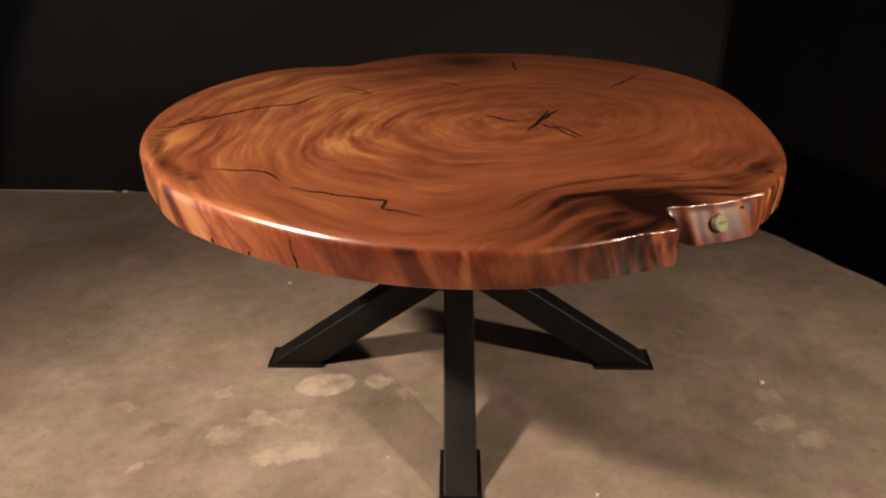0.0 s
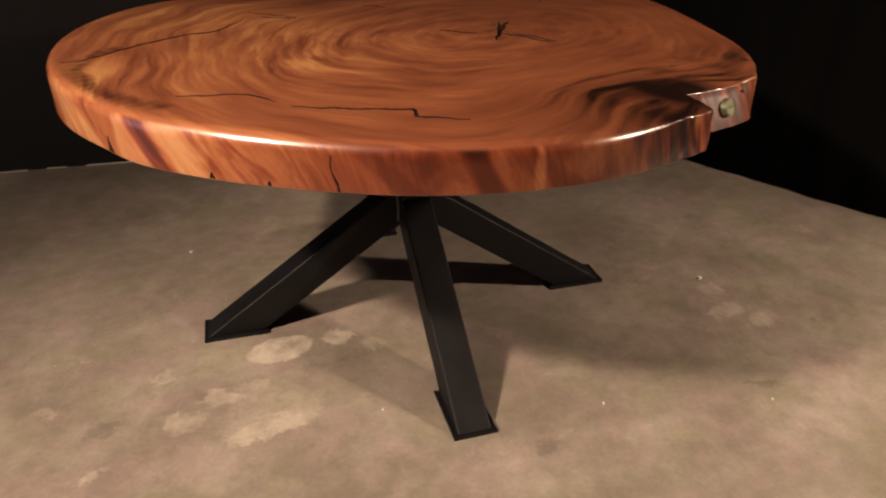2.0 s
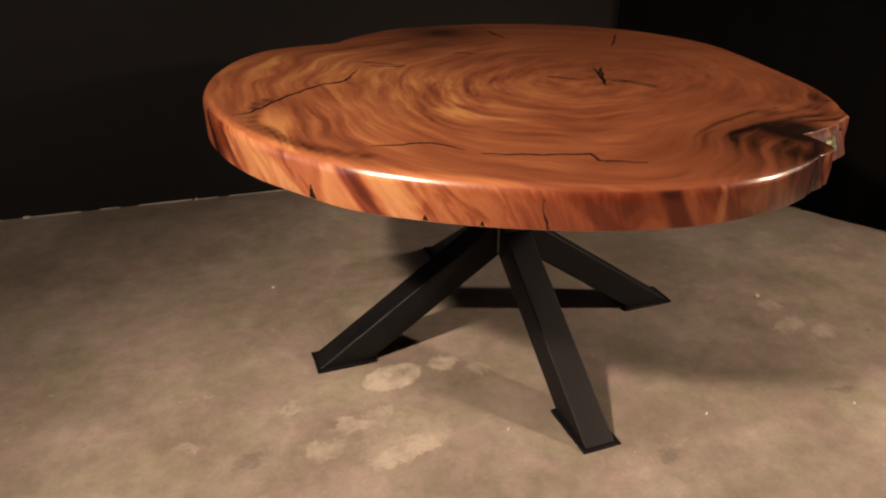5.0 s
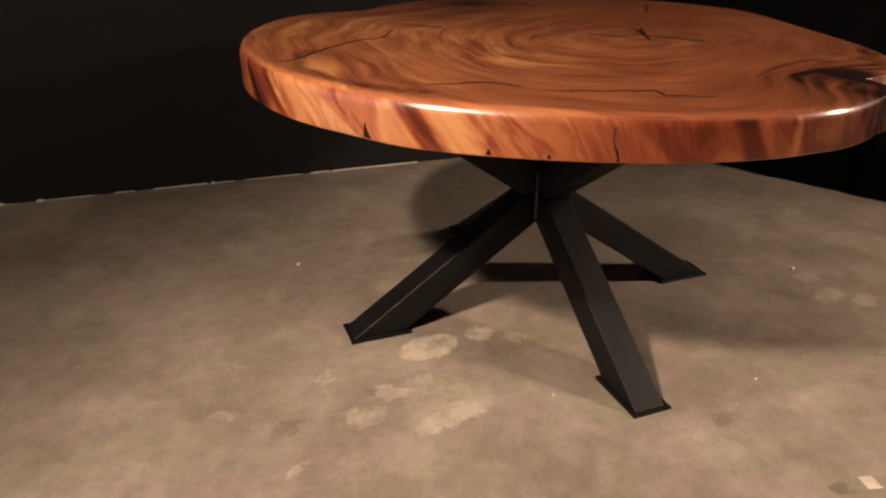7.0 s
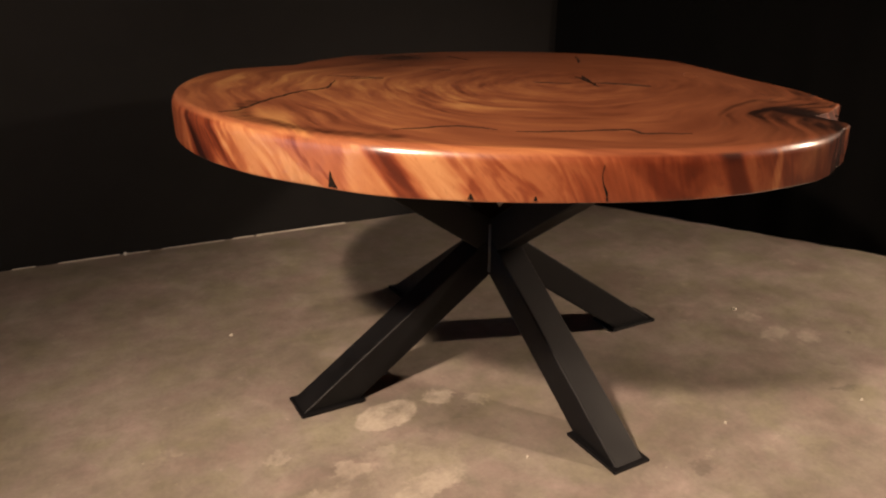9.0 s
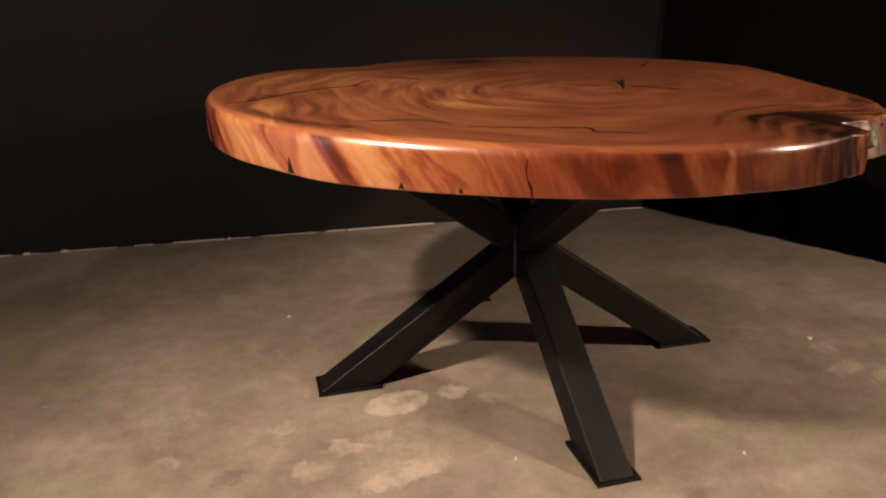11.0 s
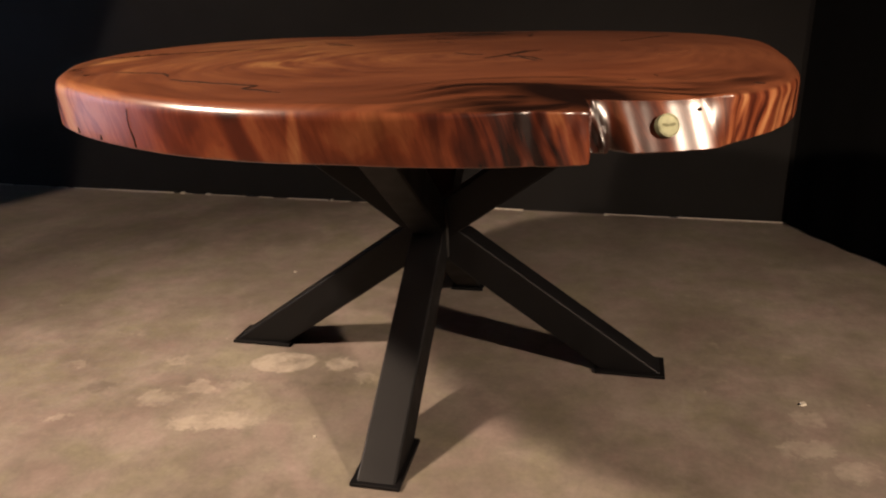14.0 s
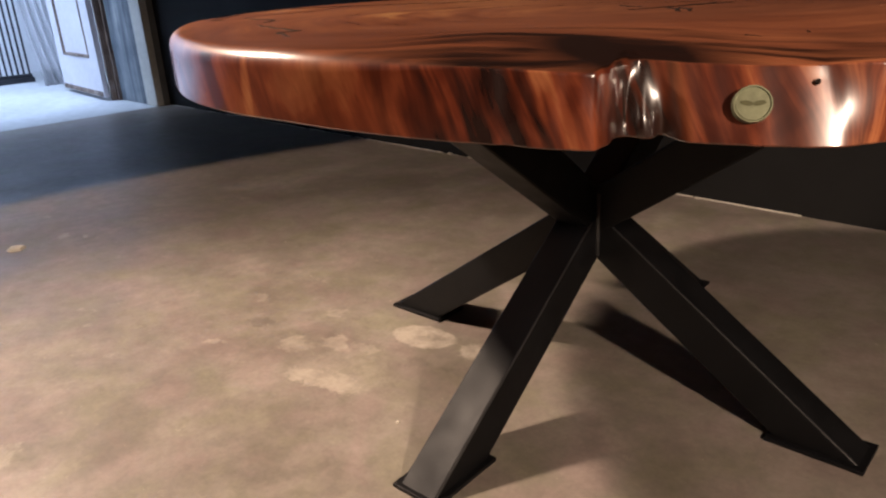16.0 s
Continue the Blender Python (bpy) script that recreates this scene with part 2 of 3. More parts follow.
    return m.set(Base_Color=colour, Roughness=m.math("ADD", rough, 0.10), Specular_IOR_Level=0.15, Coat_Weight=m.math("SUBTRACT", 1.0, m.math("MULTIPLY", m.math("MULTIPLY", dark, m.math("SUBTRACT", 1.0, side)), 0.8)), Coat_IOR=1.66, Coat_Roughness=m.math("SUBTRACT", rough, 0.05))


def concrete_material():
    m = Nodes("stained_concrete")
    big = m.noise(m.obj, 0.9, 3.0, 0.55)
    mid = m.noise(m.obj, 4.2, 6.0, 0.58, 0.15)
    small = m.noise(m.obj, 24.0, 5.0, 0.65)
    tone = m.math("ADD", m.math("MULTIPLY", big, 0.30), m.math("ADD", m.math("MULTIPLY", mid, 0.54), m.math("MULTIPLY", small, 0.10)))
    colour = m.ramp(tone, [(0.36, (0.170, 0.145, 0.119)), (0.50, (0.236, 0.204, 0.172)), (0.64, (0.300, 0.264, 0.224))])
    mottle = m.noise(m.vec("ADD", m.obj, (5.3, 0.7, 0.0)), 19.0, 5.0, 0.62)
    colour = m.mix(1.0, colour, m.ramp(mottle, [(0.32, 0.86), (0.50, 1.0), (0.66, 1.13)]), "MULTIPLY")
    blot = m.ramp(m.noise(m.vec("ADD", m.obj, (1.7, 4.2, 0.0)), 3.2, 9.0, 0.66, 0.2), [(0.46, 0.0), (0.54, 0.55), (0.64, 1.0)])
    colour = m.mix(m.math("MULTIPLY", blot, 0.34), colour, (0.159, 0.132, 0.104))
    bleach = m.ramp(m.noise(m.vec("ADD", m.obj, (9.7, 1.2, 0.0)), 4.6, 9.0, 0.68, 0.2), [(0.54, 0.0), (0.60, 0.5), (0.70, 1.0)])
    colour = m.mix(m.math("MULTIPLY", bleach, 0.28), colour, (0.341, 0.296, 0.256))
    # faint olive and rosy clouds
    hue = m.noise(m.vec("ADD", m.obj, (2.9, 6.6, 0.0)), 6.5, 6.0, 0.62, 0.2)
    colour = m.mix(1.0, colour, m.ramp(hue, [(0.36, (0.93, 0.97, 0.86)), (0.50, (0.98, 0.975, 0.97)), (0.64, (1.06, 0.98, 1.03))]), "MULTIPLY")
    # bare pale patches where a coat has come off
    ragged = m.vec("SCALE", m.vec("SUBTRACT", m.noise(m.obj, 15.0, 7.0, 0.75, colour=True), (0.5, 0.5, 0.5)), scale=0.14)
    at = m.vec("ADD", m.obj, ragged)
    calm = m.vec("ADD", m.obj, m.vec("SCALE", ragged, scale=0.35))

    def blotches(rows):
        """Oval marks: middle, half lengths, turn, strength; those of strength 1 have a clean edge."""
        mask = None
        for cx, cy, rx, ry, turn, power in rows:
            mp = m.add("ShaderNodeMapping")
            mp.vector_type = "TEXTURE"
            m.link(calm if power == 1.0 else at, mp.inputs["Vector"])
            mp.inputs["Location"].default_value = (cx, cy, 0)
            mp.inputs["Rotation"].default_value = (0, 0, radians(turn))
            mp.inputs["Scale"].default_value = (rx, ry, 1)
            a = m.math("MULTIPLY", smooth_spot(m, mp.outputs[0], (0.0, 0.0, 0.0), 1.0, 0.12 if power == 1.0 else 0.30), power)
            mask = a if mask is None else m.math("MAXIMUM", mask, a)
        return mask

    pale = blotches(PATCHES)
    colour = m.mix(m.math("MULTIPLY", pale, m.ramp(m.math("ADD", m.math("MULTIPLY", small, 0.6), m.math("MULTIPLY", mid, 0.4)), [(0.38, 0.25), (0.56, 1.0)])), colour, (0.415, 0.366, 0.303))
    # worn pale flecks and dark scuffs
    fleck = m.ramp(m.noise(m.obj, 9.0, 6.0, 0.72, 0.2), [(0.62, 0.0), (0.70, 1.0)])
    colour = m.mix(m.math("MULTIPLY", fleck, 0.32), colour, (0.415, 0.356, 0.281))
    scuff = m.ramp(m.noise(m.vec("ADD", m.obj, (7.3, 2.1, 0.0)), 5.0, 7.0, 0.72, 0.2), [(0.60, 0.0), (0.70, 1.0)])
    colour = m.mix(m.math("MULTIPLY", scuff, 0.30), colour, (0.089, 0.070, 0.052))
    colour = m.mix(m.math("MULTIPLY", blotches(MARKS), 0.6), colour, (0.081, 0.070, 0.059))
    grit = m.noise(m.obj, 85.0, 4.0, 0.7)
    colour = m.mix(1.0, colour, m.ramp(grit, [(0.30, 0.90), (0.50, 1.0), (0.72, 1.08)]), "MULTIPLY")
    pit = m.ramp(m.noise(m.vec("ADD", m.obj, (3.1, 9.4, 0.0)), 40.0, 3.0, 0.6), [(0.70, 0.0), (0.76, 1.0)])
    colour = m.mix(m.math("MULTIPLY", pit, 0.6), colour, (0.444, 0.393, 0.319))
    m.bump(m.math("ADD", small, m.math("MULTIPLY", mid, 0.6)), 0.14, 0.004)
    return m.set(Base_Color=colour, Roughness=m.ramp(mid, [(0.3, 0.36), (0.7, 0.54)]), Specular_IOR_Level=0.5)


def plain(name, colour, rough, metal=0.0, grain=30.0, vary=0.25, bump=0.05, spec=0.5):
    m = Nodes(name)
    a = m.noise(m.obj, grain, 4.0, 0.6)
    b = m.noise(m.obj, grain / 9, 3.0, 0.5)
    t = m.math("ADD", m.math("MULTIPLY", a, 0.5), m.math("MULTIPLY", b, 0.5))
    lo, hi = tuple(c * (1 - vary) for c in colour), tuple(c * (1 + vary) for c in colour)
    m.bump(a, bump, 0.002)
    return m.set(Base_Color=m.ramp(t, [(0.35, lo), (0.65, hi)]), Roughness=m.ramp(b, [(0.3, rough * 0.88), (0.7, min(1.0, rough * 1.12))]), Metallic=metal,
                 Specular_IOR_Level=spec)


def streaked(name, stops, across, rough):
    """Old paint or wood with upright streaks."""
    m = Nodes(name)
    v = m.vec("MULTIPLY", m.obj, (1.0, 1.0, 0.05))
    a = m.noise(v, across, 5.0, 0.65)
    b = m.noise(m.obj, 7.0, 4.0, 0.6)
    m.bump(a, 0.2, 0.003)
    return m.set(Base_Color=m.ramp(m.math("ADD", m.math("MULTIPLY", a, 0.75), m.math("MULTIPLY", b, 0.25)), stops), Roughness=rough)


BASE = Vector((-0.066, 0.577, 0.0))  # under the crossing of the legs
PITH = (0.157 - BASE.x, 0.517 - BASE.y, 0.0)
NOTCH = (0.350 - BASE.x, -0.005 - BASE.y, 0.0)
STAINS = [((0.655, -0.335), 0.07, 0.10, 0.95), ((0.58, -0.40), 0.06, 0.10, 0.9), ((0.215, -0.07), 0.02, 0.15, 0.55), ((-0.62, -0.33), 0.02, 0.10, 0.5), ((-0.36, 0.62), 0.03, 0.12, 0.6), ((0.05, 0.47), 0.03, 0.16, 0.45)]
RIM_VEIN = [(-0.625, -0.10), (-0.675, -0.19), (-0.668, -0.285), (-0.632, -0.36), (-0.588, -0.42), (-0.535, -0.478), (-0.47, -0.54)]
# marks on the cut edge: degrees round the slab above and below, half width, strength
EDGE_MARKS = [(-135.5, -130.5, 2.4, -0.30), (-130.0, -124.5, 2.8, 0.20), (-125.5, -120.5, 0.8, -0.12), (-91.0, -88.0, 1.9, -0.24), (-83.8, -83.0, 0.6, 0.18), (-174.0, -168.0, 1.1, -0.22), (-166.0, -159.0, 1.3, -0.15), (-153.0, -147.0, 3.4, 0.12), (-103.5, -96.0, 2.2, -0.08)]
# floor patches: middle, half lengths, turn, strength
PATCHES = [(-0.440, 0.428, 0.086, 0.052, 12, 1.0), (-0.285, 0.452, 0.040, 0.036, 0, 0.9), (-0.583, 0.266, 0.050, 0.035, 0, 0.7), (-0.465, 0.145, 0.090, 0.042, 18, 0.8), (-0.470, 0.200, 0.110, 0.080, 10, 0.35), (0.775, 0.327, 0.05, 0.03, 20, 0.45), (-0.973, 0.299, 0.03, 0.02, 0, 0.5),
           (-0.825, 0.076, 0.03, 0.012, 30, 0.6), (-0.721, 0.375, 0.03, 0.012, 20, 0.5),
           (-0.66, 0.20, 0.05, 0.03, 0, 0.5), (-0.20, 0.40, 0.03, 0.02, 0, 0.5), (0.80, 0.45, 0.03, 0.03, 0, 0.45), (-0.14, -0.29, 0.05, 0.03, 0, 0.7), (-0.73, -0.46, 0.06, 0.05, 0, 0.6),
           (0.86, 0.28, 0.05, 0.035, 30, 0.4), (-1.98, 0.19, 0.03, 0.015, 0, 0.6), (-2.05, 0.135, 0.035, 0.018, 0, 0.6), (-0.50, 0.30, 0.03, 0.02, 0, 0.4)]
MARKS = [(0.197, -0.305, 0.020, 0.018, 0, 0.9), (0.683, 0.034, 0.045, 0.012, -8, 0.8), (-0.838, 0.216, 0.040, 0.022, 30, 0.6), (0.116, -0.058, 0.022, 0.020, 0, 0.5), (0.989, 0.235, 0.016, 0.010, 30, 0.8),
         (-0.25, 0.36, 0.05, 0.02, 10, 0.5), (-0.36, 0.33, 0.03, 0.02, 0, 0.4)]
WOOD = wood_material()
CONCRETE = concrete_material()
STEEL = plain("black_powder_coated_steel", (0.0035, 0.0035, 0.0042), 0.54, 0.0, 160.0, 0.3, 0.14, 0.25)
WELD = plain("ground_weld_steel", (0.07, 0.07, 0.07), 0.4, 0.5, 120.0, 0.3, 0.1)
BLACK_WALL = plain("black_wall_paint", (0.0070, 0.0067, 0.0068), 0.75, 0.0, 9.0, 0.2, 0.06, 0.25)
CURTAIN = plain("black_cloth", (0.0015, 0.0015, 0.0015), 0.95, 0.0, 60.0, 0.3, 0.1, 0.05)
FILLER = plain("black_crack_filler", (0.010, 0.005, 0.003), 0.75, 0.0, 90.0, 0.3, 0.1, 0.15)
BRASS = plain("greenish_brass", (0.12, 0.125, 0.075), 0.5, 0.7, 120.0, 0.25, 0.15)
DARK_BRASS = plain("dark_brass", (0.05, 0.05, 0.02), 0.5, 0.6, 120.0, 0.25, 0.1)
PAPER = plain("pale_scrap_paper", (0.46, 0.39, 0.33), 0.62, 0.0, 40.0, 0.22, 0.2)
CHALK = plain("white_crumb", (0.60, 0.56, 0.48), 0.8, 0.0, 60.0, 0.15, 0.2)
WHITE_PAINT = plain("white_door_paint", (0.74, 0.72, 0.76), 0.45, 0.0, 18.0, 0.08, 0.05)
LIME = streaked("streaked_limewash", [(0.36, (0.060, 0.075, 0.095)), (0.50, (0.17, 0.20, 0.23)), (0.58, (0.26, 0.29, 0.31)), (0.68, (0.45, 0.47, 0.47))], 24.0, 0.6)
TRIM = plain("cream_trim_paint", (0.62, 0.60, 0.54), 0.5, 0.0, 25.0, 0.12, 0.05)
GREY_WALL = plain("grey_wall_paint", (0.16, 0.16, 0.155), 0.7, 0.0, 12.0, 0.15, 0.06, 0.3)
JAMB = streaked("weathered_brown_wood", [(0.36, (0.035, 0.030, 0.030)), (0.48, (0.16, 0.11, 0.085)), (0.56, (0.30, 0.22, 0.17)), (0.66, (0.52, 0.47, 0.44))], 55.0, 0.7)
YARD = plain("pale_yard_concrete", (0.55, 0.56, 0.56), 0.8, 0.0, 14.0, 0.15, 0.1)
IRON = plain("dark_iron", (0.03, 0.03, 0.035), 0.5, 0.5, 60.0, 0.3, 0.1)
CLOTH = plain("white_cloth", (0.80, 0.80, 0.82), 0.9, 0.0, 50.0, 0.06, 0.1)

# ---------------------------------------------------------------- mesh helpers


def part(name, bm, material, parent=None, label="", smooth=False):
    """Links a bmesh as one mesh object, under a thing or a part if one is given."""
    me = bpy.data.meshes.new(name)
    bmesh.ops.recalc_face_normals(bm, faces=bm.faces)
    for f in bm.faces:
        f.smooth = smooth
    bm.to_mesh(me)
    bm.free()
    me.materials.append(material)
    ob = new(name, me)
    ob.parent = parent
    if label:
        ob["label"] = label
    return ob


def box(bm, lo, hi, bevel=0.0, m=None):
    """A box between two corners, bevelled, optionally turned by m."""
    r = bmesh.ops.create_cube(bm, size=1.0)
    lo, hi = Vector(lo), Vector(hi)
    bmesh.ops.scale(bm, vec=hi - lo, verts=r["verts"])
    bmesh.ops.translate(bm, vec=(lo + hi) / 2, verts=r["verts"])
    verts = r["verts"]
    if bevel:
        edges = list({e for v in verts for e in v.link_edges})
        made = bmesh.ops.bevel(bm, geom=edges, offset=bevel, segments=2, affect="EDGES", profile=0.5)
        verts = list({v for f in made["faces"] for v in f.verts} | {v for v in verts if v.is_valid})
    if m is not None:
        bmesh.ops.transform(bm, matrix=m, verts=verts)
    return bm


def boxes(*items, bevel=0.0):
    bm = bmesh.new()
    for lo, hi in items:
        box(bm, lo, hi, bevel)
    return bm


def thing(name, place, label, category, group="", turn=0.0):
    ob = new(name)
    ob.empty_display_size = 0.1
    ob.matrix_world = pose(*place, 0, 0, turn)
    return tagged(ob, label, category, group)


def setting(name, bm, material, label, category):
    return tagged(part(name, bm, material), label, category, kind="structure")


# ---------------------------------------------------------------- the room
BACK, LEFT, FRONT, HIGH = 1.865, -4.78, -3.6, 3.1
DOOR_LO, DOOR_HI, DOOR_TOP, THICK = -0.85, 1.80, 2.30, 0.72
setting("floor", boxes(((LEFT, -3.75, -0.12), (4.2, 2.05, 0.0))), CONCRETE, "brown worn concrete floor with stains and pale patches", "floor")
setting("wall_north", boxes(((LEFT, BACK, 0.0), (4.2, BACK + 0.15, HIGH))), BLACK_WALL, "matte black painted back wall", "wall")
setting("wall_south", boxes(((LEFT, FRONT - 0.15, 0.0), (4.2, FRONT, HIGH))), BLACK_WALL, "dark wall behind the camera", "wall")
setting("wall_east", boxes(((4.05, FRONT, 0.0), (4.2, BACK, HIGH))), BLACK_WALL, "dark side wall", "wall")
setting("ceiling", boxes(((LEFT - THICK, FRONT - 0.15, HIGH), (4.2, BACK + 0.15, HIGH + 0.1))), BLACK_WALL, "dark ceiling", "ceiling")
setting("wall_west", boxes(((LEFT - THICK, FRONT - 0.15, 0.0), (LEFT, DOOR_LO, HIGH)), ((LEFT - THICK, DOOR_HI, 0.0), (LEFT, BACK + 0.15, HIGH)),
                           ((LEFT - THICK, DOOR_LO, DOOR_TOP), (LEFT, DOOR_HI, HIGH))), GREY_WALL, "grey side wall with a wide open doorway", "wall")


def wall_foot():
    """A thin broken line of pale plaster where the back wall meets the floor."""
    bm = bmesh.new()
    rng = random.Random(5)
    x = LEFT + 0.05
    while x < 0.98:
        w = rng.uniform(0.06, 0.5)
        h = rng.uniform(0.0015, 0.004)
        if rng.random() < 0.82:
            box(bm, (x, BACK - rng.uniform(0.003, 0.007), 0.0), (min(x + w, 1.0), BACK, h), 0.0008)
        if rng.random() < 0.3:
            box(bm, (x, BACK - 0.015, 0.0), (x + rng.uniform(0.01, 0.03), BACK - 0.002, rng.uniform(0.004, 0.009)), 0.0015)
        x += w + rng.uniform(0.0, 0.08)
    return tagged(part("trim", bm, CHALK), "thin broken pale plaster line along the wall foot", "trim", kind="structure")


wall_foot()


def curtain():
    """A black cloth that hangs at a slant across the corner."""
    bm = bmesh.new()
    a, b = Vector((0.95, BACK - 0.03)), Vector((2.40, -0.55))
    along = (b - a).normalized()
    side = Vector((-along.y, along.x))
    rows, n = 5, 160
    grid = []
    for k in range(2):
        for i in range(n + 1):
            s = i / n
            w = 0.003 * math.sin(s * 95) + 0.003 * math.sin(s * 41 + 1)
            q = a.lerp(b, s) + side * (w + 0.004 * k)
            grid.append([bm.verts.new((q.x, q.y, z)) for z in (0.005, 0.8, 1.6, 2.4, HIGH - 0.05)])
    for i in range(n):
        for j in range(rows - 1):
            bm.faces.new((grid[i][j], grid[i + 1][j], grid[i + 1][j + 1], grid[i][j + 1]))
            g = n + 1 + i
            bm.faces.new((grid[g][j], grid[g][j + 1], grid[g + 1][j + 1], grid[g + 1][j]))
    return tagged(part("backdrop_curtain", bm, CURTAIN, smooth=True), "black cloth backdrop hanging to the floor", "curtain")


curtain()

# ---------------------------------------------------------------- the table
CENTRE = Vector((-0.09, 0.52)) - Vector(BASE.xy)
# the slab's rim: degrees round its middle, and metres from it
RIM = [(-200, 0.752), (-187, 0.741), (-171, 0.726), (-157, 0.714), (-146, 0.703), (-136, 0.706), (-126, 0.699), (-115, 0.698), (-107, 0.703), (-100, 0.712), (-92, 0.722),
       (-84, 0.733), (-76, 0.738), (-67, 0.731), (-60, 0.727), (-56, 0.730), (-53.9, 0.735), (-52.7, 0.733), (-51.9, 0.724), (-51.2, 0.707), (-50.5, 0.692), (-49.9, 0.687), (-49.0, 0.690),
       (-46.2, 0.706), (-42.4, 0.727), (-38.9, 0.750), (-36.4, 0.765), (-34.5, 0.765), (-31.5, 0.764), (-23, 0.776), (-12, 0.784), (0, 0.788), (10, 0.793), (20, 0.806), (30, 0.826), (42, 0.842),
       (56, 0.840), (70, 0.826), (80, 0.808), (90, 0.797), (98, 0.786), (107, 0.744), (115, 0.708), (122, 0.678), (130, 0.715), (138, 0.754), (146, 0.760), (153, 0.757)]


def rim(angle):
    """The rim's radius at an angle in degrees, eased from mark to mark."""
    a = (angle + 200) % 360 - 200
    marks = RIM + [(RIM[0][0] + 360, RIM[0][1])]
    for i in range(len(marks) - 1):
        if marks[i][0] <= a <= marks[i + 1][0]:
            break
    def at(k):
        if k < 0:
            return (RIM[k][0] - 360, RIM[k][1])
        if k >= len(RIM):
            return (RIM[k - len(RIM)][0] + 360, RIM[k - len(RIM)][1])
        return RIM[k]
    (x0, y0), (x1, y1), (x2, y2), (x3, y3) = at(i - 1), at(i), at(i + 1), at(i + 2)
    h = x2 - x1
    t = (a - x1) / h
    d1, d2 = (y2 - y0) / (x2 - x0) * h, (y3 - y1) / (x3 - x1) * h
    return (2 * t**3 - 3 * t**2 + 1) * y1 + (t**3 - 2 * t**2 + t) * d1 + (-2 * t**3 + 3 * t**2) * y2 + (t**3 - t**2) * d2


def hump(a, centre, width):
    d = (a - centre + 180) % 360 - 180
    return math.exp(-(d / width) ** 2)


TOP, UNDER = 0.762, 0.686


def sag(x, y):
    """How far the slab's natural edge bends down, at a place in the table's own space."""
    s = (x + BASE.x - 0.10) * 0.85 - (y + BASE.y - 0.45) * 0.53
    u = min(1.0, max(0.0, (s - 0.28) / 0.24))
    return 0.024 * u * u * (3 - 2 * u)


def lift(x):
    """The slab is a little thicker towards the west."""
    return 0.016 * max(0.0, -0.10 - x - BASE.x)


def tabletop(parent):
    bm = bmesh.new()
    angles = []
    a = -180.0
    while a < 180:
        angles.append(a)
        a += 0.15 if -56 < a < -43 else 0.35 if -76 < a < -20 else 1.0
    rings = []
    for a in angles:
        ca, sa = math.cos(radians(a)), math.sin(radians(a))
        r = rim(a)
        live = hump(a, -56, 6)  # how far the natural edge slopes down from the top
        face = min(1.0, max(0.0, (a + 50.5) / 2.0)) * min(1.0, max(0.0, (-33.0 - a) / 3.0))  # the flat sawn face
        r += (0.006 * live + 0.0025 * hump(a, -30, 10) + 0.0006 * face) * noise.noise((ca * 28, sa * 28, 0.3)) + 0.00045 * face * math.sin(radians(a * 140))
        r += 0.003 * hump(a, -51.3, 1.2) * math.cos(radians((a + 51.3) * 270))
        r0 = 0.0210 * (1 - 0.82 * min(1.0, max(hump(a, -58, 11), face, hump(a, -35, 5))))
        drop = 0.001 * live + 0.004 * face
        inset = 0.020 * live + 0.010 * face
        low = UNDER
        lean = 0.027 * face
        hollow = 0.020 * hump(a, -46.6, 0.8)  # bark has rotted out of the foot of the cleft
        fold = 0.007 * hump(a, -48.5, 0.55) - 0.006 * hump(a, -49.7, 0.4)
        column = []
        def ring(radius, z):
            vx, vy = CENTRE.x + radius * ca, CENTRE.y + radius * sa
            column.append(bm.verts.new((vx, vy, z - sag(vx, vy) + lift(vx) * (z - UNDER) / (TOP - UNDER))))
        for radius in (0.20, 0.30, 0.40, 0.50, 0.58):
            ring(radius, UNDER)
        ring(r - 0.03 - hollow, UNDER)
        ring(r - 0.0016 - hollow, low)
        ring(r - 0.0004 - hollow, low + 0.0016)
        for k in range(1, 6):
            f = k / 6
            z = low + 0.0016 + (TOP - drop - r0 - low - 0.0016) * f
            wob = 0.003 * (0.05 * face + live) * noise.noise((ca * 40, sa * 40, z * 30))
            ring(r - lean * f + wob + fold * (1 - f * f) - hollow * (1 - f) ** 1.6, z)
        # a quarter round
        for k in range(9):
            b = math.pi / 2 * k / 8
            ring(r - lean - r0 * (1 - math.cos(b)), TOP - drop - r0 * (1 - math.sin(b)))
        for k in range(1, 5):
            f = k / 4
            e = f * f * (3 - 2 * f)
            ring(r - lean - r0 - (inset + 0.004) * f, TOP - drop * (1 - e))
        for radius in (0.60, 0.55, 0.50, 0.45, 0.40, 0.35, 0.25):
            ring(radius, TOP)
        ring(0.06, TOP)
        rings.append(column)
    n = len(rings)
    for i in range(n):
        c, d = rings[i], rings[(i + 1) % n]
        for k in range(len(c) - 1):
            bm.faces.new((c[k], d[k], d[k + 1], c[k + 1]))
    # crisp edges under the rim
    for i in range(n):
        for k in (6, 7):
            bm.edges.get((rings[i][k], rings[(i + 1) % n][k])).smooth = False
    bm.faces.new([c[-1] for c in rings])
    bm.faces.new([c[0] for c in reversed(rings)])
    return part("tabletop", bm, WOOD, parent, "thick polished reddish-brown wood slab with a live edge notch", smooth=True)


SPAN, RISE = 0.486, 0.688
LEG_W, LEG_D = 0.079, 0.086


